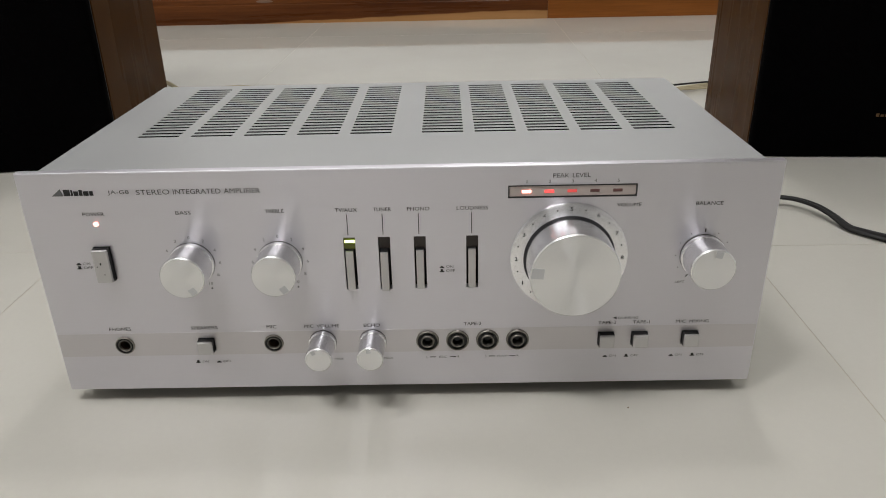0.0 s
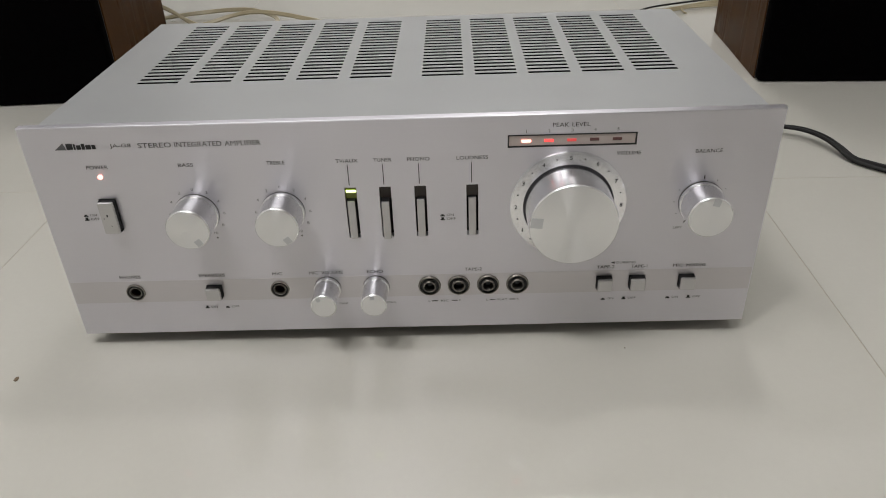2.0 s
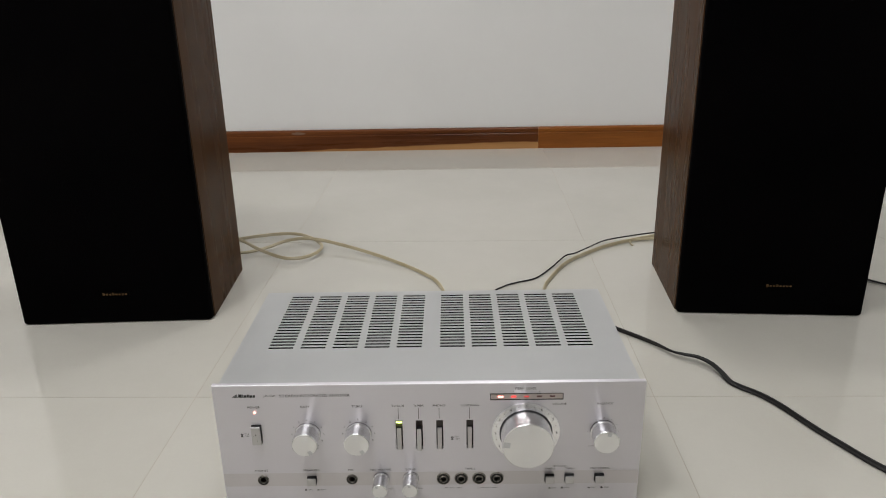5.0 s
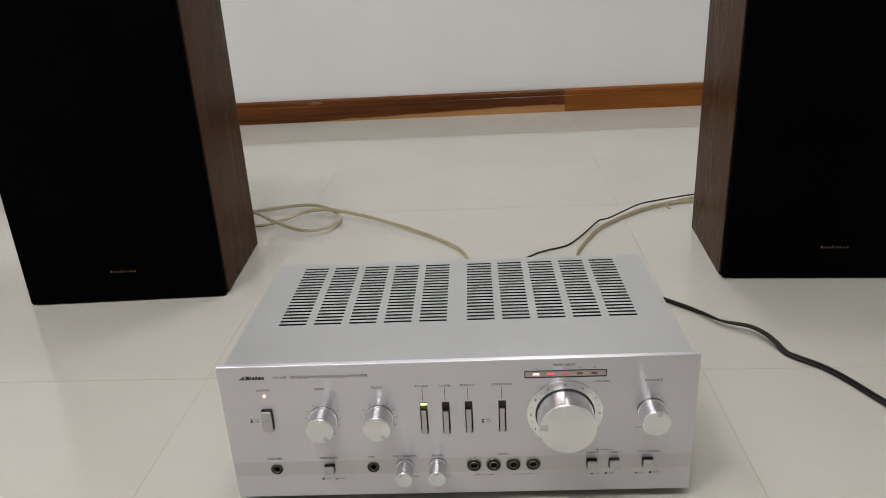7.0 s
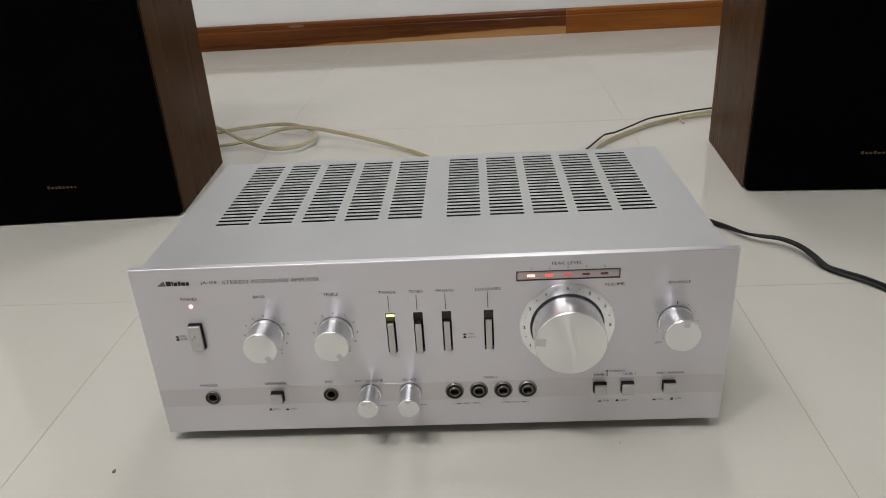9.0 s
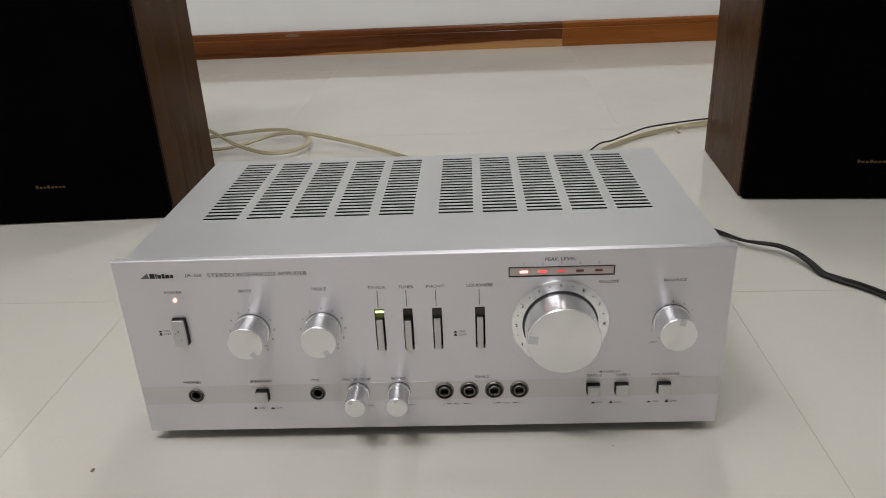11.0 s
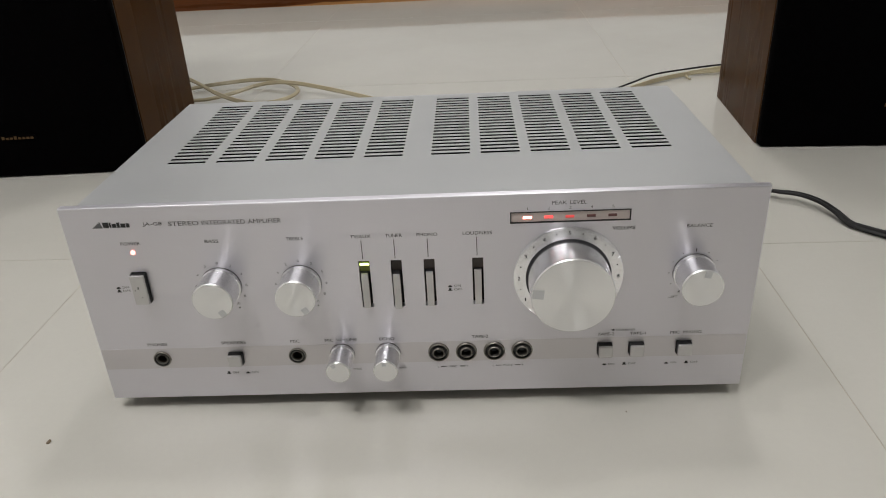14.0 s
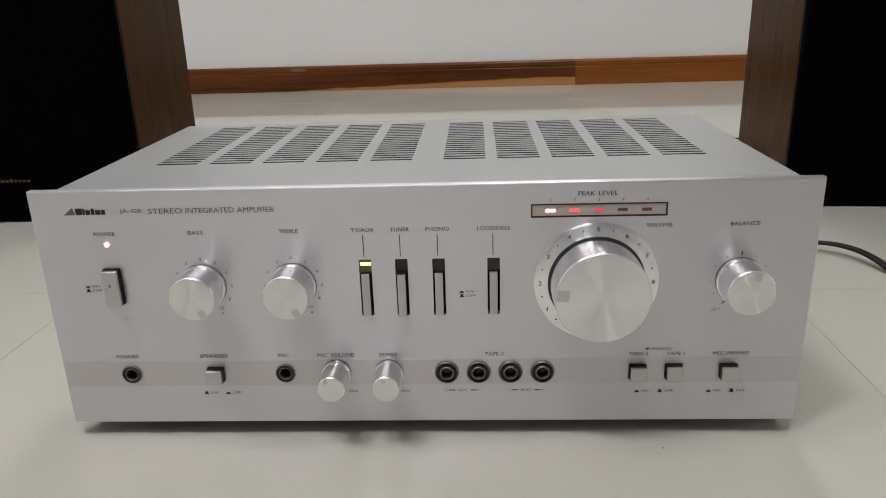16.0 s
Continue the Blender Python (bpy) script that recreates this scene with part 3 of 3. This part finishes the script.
def key_sign(x, z, out):
    """The small sign for a key pressed in or standing out."""
    bar("key_sign", x - 0.0013, x + 0.0013, z - 0.0009, z - 0.0003, front)
    bar("key_sign", x - 0.0007, x + 0.0007, z - 0.0003, z + (0.0010 if out else 0.0003), front)


for x, z in ((0.0225, 0.0908), (-0.1858, 0.0965)):
    key_sign(x, z, False)
    key_sign(x, z - 0.0026, True)
    W("ON", x + 0.0045, z, 0.0042, 0.0016, front)
    W("OFF", x + 0.0050, z - 0.0026, 0.0052, 0.0016, front)
for x, z, first in ((-0.1275, 0.0290, True), (0.1205, 0.0286, False), (0.1605, 0.0286, False)):
    key_sign(x, z, first)
    W("ON", x + 0.0045, z, 0.0040, 0.0015, front)
    key_sign(x + 0.0128, z, not first)
    W("OFF", x + 0.0178, z, 0.0050, 0.0015, front)
for x in (-0.0412, -0.0112):
    W("MAX", x, 0.0295, 0.0054, 0.0015, front)
for x, word in ((0.0220, "REC"), (0.0580, "PLAY")):
    W(word, x, 0.0297, 0.0046 if word == "REC" else 0.0060, 0.0015, front)
    for side, n in ((-1, "L"), (1, "R")):
        W(n, x + side * 0.0095, 0.0297, 0.0011, 0.0015, front)
        bar("leader_line", x + side * 0.0062 - 0.0018, x + side * 0.0062 + 0.0018, 0.0295, 0.0299, front)
bm = bmesh.new()
bm.faces.new([bm.verts.new((x, -0.0002, z)) for x, z in ((0.1232, 0.0550), (0.1256, 0.0558), (0.1256, 0.0542))])
part("arrow", thicken(bm, (0, 0.00015, 0)), INK, front)
for cx in (-0.1203, -0.0700):
    for n, degrees in (("0", 90), ("2", 60), ("4", 30), ("6", 0), ("8", -30), ("10", -57), ("2", 120), ("4", 150), ("6", 180)):
        a = radians(degrees)
        W(n, cx + 0.0158 * math.cos(a), CZ + 0.0158 * math.sin(a), 0.0022 if n == "10" else 0.0013, 0.0018, front)
    part("dial_dot", lathe([(0.0005, 0.0), (0.0005, -0.0002), (0.0, -0.00021)], 10, cx + 0.0088, CZ - 0.0165), INK, front)
for k in range(9):
    a = radians(90 + 30 * (k - 4))
    if k == 4:
        bar("dial_tick", 0.1709, 0.1715, 0.1098, 0.1118, front)
    else:
        part("dial_dot", lathe([(0.0003, 0.0), (0.0003, -0.0002), (0.0, -0.00021)], 8, 0.1712 + 0.0152 * math.cos(a), 0.0955 + 0.0152 * math.sin(a)), INK, front)
tick = box(-0.0010, 0.0010, -0.0002, 0.0, -0.0003, 0.0003)
bmesh.ops.transform(tick, matrix=pose(0.1637, 0, 0.0825, 0, -50, 0), verts=tick.verts)
part("dial_tick", tick, INK, front)
W("LEFT", 0.1602, 0.0785, 0.0054, 0.0015, front)


# ---- the loudspeakers ----
def loudspeaker(x, y, turn, width, label, mark):
    s = thing("loudspeaker", (x, y, 0), label, "loudspeaker", "pair of loudspeakers", turn)
    h, d, half = 0.565, 0.219, width / 2
    part("cabinet", box(-half, half, 0.016, d, 0.0, h, 0.0007, 1), WALNUT, s, "walnut-brown veneered box")
    part("grille_frame", box(-half + 0.001, half - 0.001, 0.0125, 0.0158, 0.0015, h - 0.0015, 0.0006, 1), BLACK, s)
    bm = box(-half + 0.0005, half - 0.0005, 0.0, 0.0124, 0.001, h - 0.001)
    edges = [e for e in bm.edges if sum(abs(v.co.y) < 1e-6 for v in e.verts) >= 1]
    bmesh.ops.bevel(bm, geom=edges, offset=0.005, segments=4, affect="EDGES", profile=0.5)
    part("grille", bm, CLOTH, s, "black cloth grille", smooth=True)
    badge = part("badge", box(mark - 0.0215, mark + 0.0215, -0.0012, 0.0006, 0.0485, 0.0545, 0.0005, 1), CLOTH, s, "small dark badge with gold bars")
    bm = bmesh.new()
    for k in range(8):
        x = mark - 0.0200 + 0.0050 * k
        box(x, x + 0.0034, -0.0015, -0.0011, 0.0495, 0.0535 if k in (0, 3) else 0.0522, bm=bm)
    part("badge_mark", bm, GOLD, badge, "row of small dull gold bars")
    return s


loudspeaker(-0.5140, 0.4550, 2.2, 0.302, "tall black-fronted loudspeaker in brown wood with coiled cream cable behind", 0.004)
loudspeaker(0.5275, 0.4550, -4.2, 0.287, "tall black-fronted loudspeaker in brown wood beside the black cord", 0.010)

# ---- cables ----
def ribbon(points, w, h, bm=None):
    """A flat two-core cord, half as wide as w and half as thick as h, with a groove along its middle; each point is
    (x, y, z, roll): at roll 0 it lies flat, at 90 it stands on edge. It never sinks into the floor."""
    bm = bm or bmesh.new()
    outline = []
    for k in range(8):
        t = -math.pi / 2 + math.pi * k / 7
        outline.append((w - h + h * math.cos(t), h * math.sin(t)))
    outline.append((0.0, h * 0.62))
    for k in range(8):
        t = math.pi / 2 + math.pi * k / 7
        outline.append((-w + h + h * math.cos(t), h * math.sin(t)))
    outline.append((0.0, -h * 0.62))
    line = glide([(*p, 0.0) if len(p) == 3 else p for p in points])
    rings = []
    for k, q in enumerate(line):
        p = q.to_3d()
        way = (line[min(k + 1, len(line) - 1)] - line[max(k - 1, 0)]).to_3d().normalized()
        side = way.cross(Vector((0, 0, 1))).normalized()
        up = side.cross(way)
        t = radians(q[3])
        p.z = max(p.z, abs(math.sin(t)) * w + abs(math.cos(t)) * h + 0.0003)
        u, v = side * math.cos(t) + up * math.sin(t), up * math.cos(t) - side * math.sin(t)
        rings.append([bm.verts.new(p + u * c + v * d) for c, d in outline])
    n = len(outline)
    for r0, r1 in zip(rings, rings[1:]):
        for i in range(n):
            bm.faces.new((r0[i], r0[(i + 1) % n], r1[(i + 1) % n], r1[i]))
    bm.faces.new(rings[0][::-1])
    bm.faces.new(rings[-1])
    return bm


def cable(name, bm, material, label, category="cable"):
    return tagged(part(name, bm, material, None, label, smooth=True), label, category)


left_run = [(-0.5, 0.7, 0.085, -50), (-0.45, 0.712, 0.075, -50), (-0.388, 0.722, 0.048, -52), (-0.362, 0.751, 0.018, -55), (-0.328, 0.732, 0.011, -55), (-0.293, 0.711, 0.01, -55), (-0.262, 0.715, 0.01, -50), (-0.241, 0.741, 0.01, -35), (-0.236, 0.774, 0.011, 5), (-0.255, 0.815, 0.01, 40), (-0.292, 0.849, 0.01, 52), (-0.329, 0.859, 0.009, 56), (-0.367, 0.857, 0.007, 58), (-0.405, 0.845, 0.006, 50), (-0.45, 0.823, 0.004, 20), (-0.472, 0.793, 0.004, 0), (-0.45, 0.769, 0.004, -10), (-0.394, 0.759, 0.005, -25), (-0.37, 0.765, 0.006, -32), (-0.342, 0.78, 0.009, -38), (-0.314, 0.802, 0.013, -42), (-0.282, 0.804, 0.017, -45), (-0.244, 0.796, 0.017, -52), (-0.193, 0.773, 0.013, -60), (-0.139, 0.738, 0.01, -66), (-0.088, 0.699, 0.007, -70), (-0.028, 0.64, 0.004, -66), (0.004, 0.58, 0.004, -55), (0.026, 0.45, 0.003, -40), (0.035, 0.33, 0.02, -30), (0.035, 0.235, 0.05, -20)]
cable("speaker_cable", ribbon(left_run, 0.0034, 0.0015), CREAM, "flat cream speaker cable looped on the tiles behind the amplifier")
right_run = [(0.53, 0.7, 0.05, 40), (0.51, 0.77, 0.02, 50), (0.48, 0.831, 0.006, 60), (0.439, 0.825, 0.005, 65), (0.379, 0.797, 0.005, 68), (0.333, 0.771, 0.005, 68), (0.287, 0.733, 0.005, 68), (0.251, 0.697, 0.005, 66), (0.226, 0.661, 0.005, 62), (0.2, 0.609, 0.004, 58), (0.185, 0.568, 0.003, 50), (0.17, 0.48, 0.003, 40), (0.15, 0.34, 0.02, 30), (0.14, 0.235, 0.05, 20)]
cable("speaker_cable", ribbon(right_run, 0.0035, 0.0015), CREAM, "flat cream speaker cable lying on the tiles beside a black wire")
thin = [(0.55, 0.7, 0.05), (0.53, 0.79, 0.02), (0.485, 0.846, 0.007), (0.445, 0.84, 0.007), (0.383, 0.816, 0.008), (0.333, 0.793, 0.008), (0.294, 0.755, 0.008), (0.263, 0.724, 0.008), (0.251, 0.715, 0.009), (0.24, 0.71, 0.007), (0.207, 0.66, 0.003), (0.175, 0.616, 0.002), (0.14, 0.597, 0.002), (0.115, 0.58, 0.002), (0.09, 0.54, 0.002), (0.08, 0.4, 0.01), (0.08, 0.235, 0.06)]
cable("thin_wire", tube(glide(thin), 0.0014, 10), CORD, "thin black wire running beside the cream cable", "wire")
stub = [(0.5, 0.824, 0.005, 50), (0.433, 0.809, 0.005, 50), (0.412, 0.806, 0.005, 45), (0.392, 0.804, 0.004, 40), (0.385, 0.795, 0.003, 30), (0.386, 0.779, 0.002, 20)]
cable("cable_end", ribbon(stub, 0.0025, 0.0012), CREAM, "short loose end of pale cable beside the loudspeaker")
mains = [(0.155, 0.231, 0.045, 60), (0.16, 0.3, 0.02, 70), (0.172, 0.4, 0.004, 75), (0.21, 0.455, 0.003, 80), (0.252, 0.43, 0.004, 85), (0.283, 0.398, 0.004, 82), (0.31, 0.369, 0.004, 78), (0.324, 0.35, 0.005, 62), (0.338, 0.326, 0.007, 30), (0.351, 0.313, 0.009, 8), (0.368, 0.302, 0.01, 0), (0.38, 0.284, 0.01, -4), (0.387, 0.264, 0.008, -8), (0.393, 0.245, 0.004, -25), (0.403, 0.23, 0.003, -48), (0.42, 0.211, 0.003, -62), (0.435, 0.185, 0.003, -62), (0.453, 0.14, 0.003, -58), (0.473, 0.098, 0.003, -54), (0.496, 0.056, 0.003, -48), (0.56, -0.03, 0.003, -30), (0.68, -0.13, 0.003, -20), (0.9, -0.22, 0.003, -10), (1.3, -0.3, 0.003, -10)]
cable("power_cord", ribbon(mains, 0.0036, 0.0017), CORD, "flat black mains cord twisting over the white tiles", "cord")
far = [(0.62, 0.70, 0.01, 20), (0.70, 0.66, 0.003, 20), (0.742, 0.60, 0.003, 20), (0.80, 0.55, 0.003, 20), (0.95, 0.50, 0.003, 20), (1.3, 0.5, 0.003, 20)]
cable("power_cord", ribbon(far, 0.0036, 0.0017), CORD, "black cord coming out behind the loudspeaker", "cord")

# ---- low box by the wall and crumbs ----
chest = thing("low_wooden_box", (-1.45, 1.42, 0), "low dark brown wooden box standing near the wall", "box")
part("body", box(-0.40, 0.40, -0.15, 0.15, 0.0, 0.112, 0.002, 2), BOX_WOOD, chest)
part("lid", box(-0.405, 0.405, -0.155, 0.155, 0.1125, 0.124, 0.002, 2), BOX_WOOD, chest)


def crumb(x, y, r, seed):
    rng = random.Random(seed)
    bm = bmesh.new()
    bmesh.ops.create_icosphere(bm, subdivisions=2, radius=r)
    for v in bm.verts:
        v.co *= 0.75 + 0.5 * rng.random()
        v.co.z = max(v.co.z * 0.5 + r * 0.35, 0)
        v.co.y *= 1.6
    ob = part("crumb", bm, DIRT)
    ob.location = (x, y, 0)
    return tagged(ob, "tiny dark crumb lying on the tile", "crumb", "crumbs on the floor")


crumb(-0.243, -0.032, 0.0013, 3)
crumb(0.134, -0.014, 0.00045, 8)

# ---- the floor, tile by tile ----
floor = tagged(part("floor", box(WEST - 0.12, EAST + 0.12, SOUTH - 0.12, WALL_Y + 0.12, -0.06, -0.00025), GROUT), "polished off-white porcelain tile floor with thin brown joints", "floor", kind="structure")
SIZE, GAP, SKEW = 0.602, 0.0009, -1.0
bm = box(-SIZE / 2 + GAP / 2, SIZE / 2 - GAP / 2, -SIZE / 2 + GAP / 2, SIZE / 2 - GAP / 2, -0.009, 0.0)
first = part("tile", bm, TILE, floor)
base = pose(-0.0160, 0.2220, 0, 0, 0, SKEW) @ pose(0, -SIZE / 2, 0)
first.matrix_basis = base
for i in range(-5, 6):
    for j in range(-11, 5):
        m = base @ pose(i * SIZE, j * SIZE, 0)
        x, y = m.translation.x, m.translation.y
        if (i or j) and WEST - 0.35 < x < EAST + 0.35 and SOUTH - 0.35 < y < WALL_Y + 0.33:
            t = new("tile", first.data)
            t.parent, t.matrix_basis = floor, m
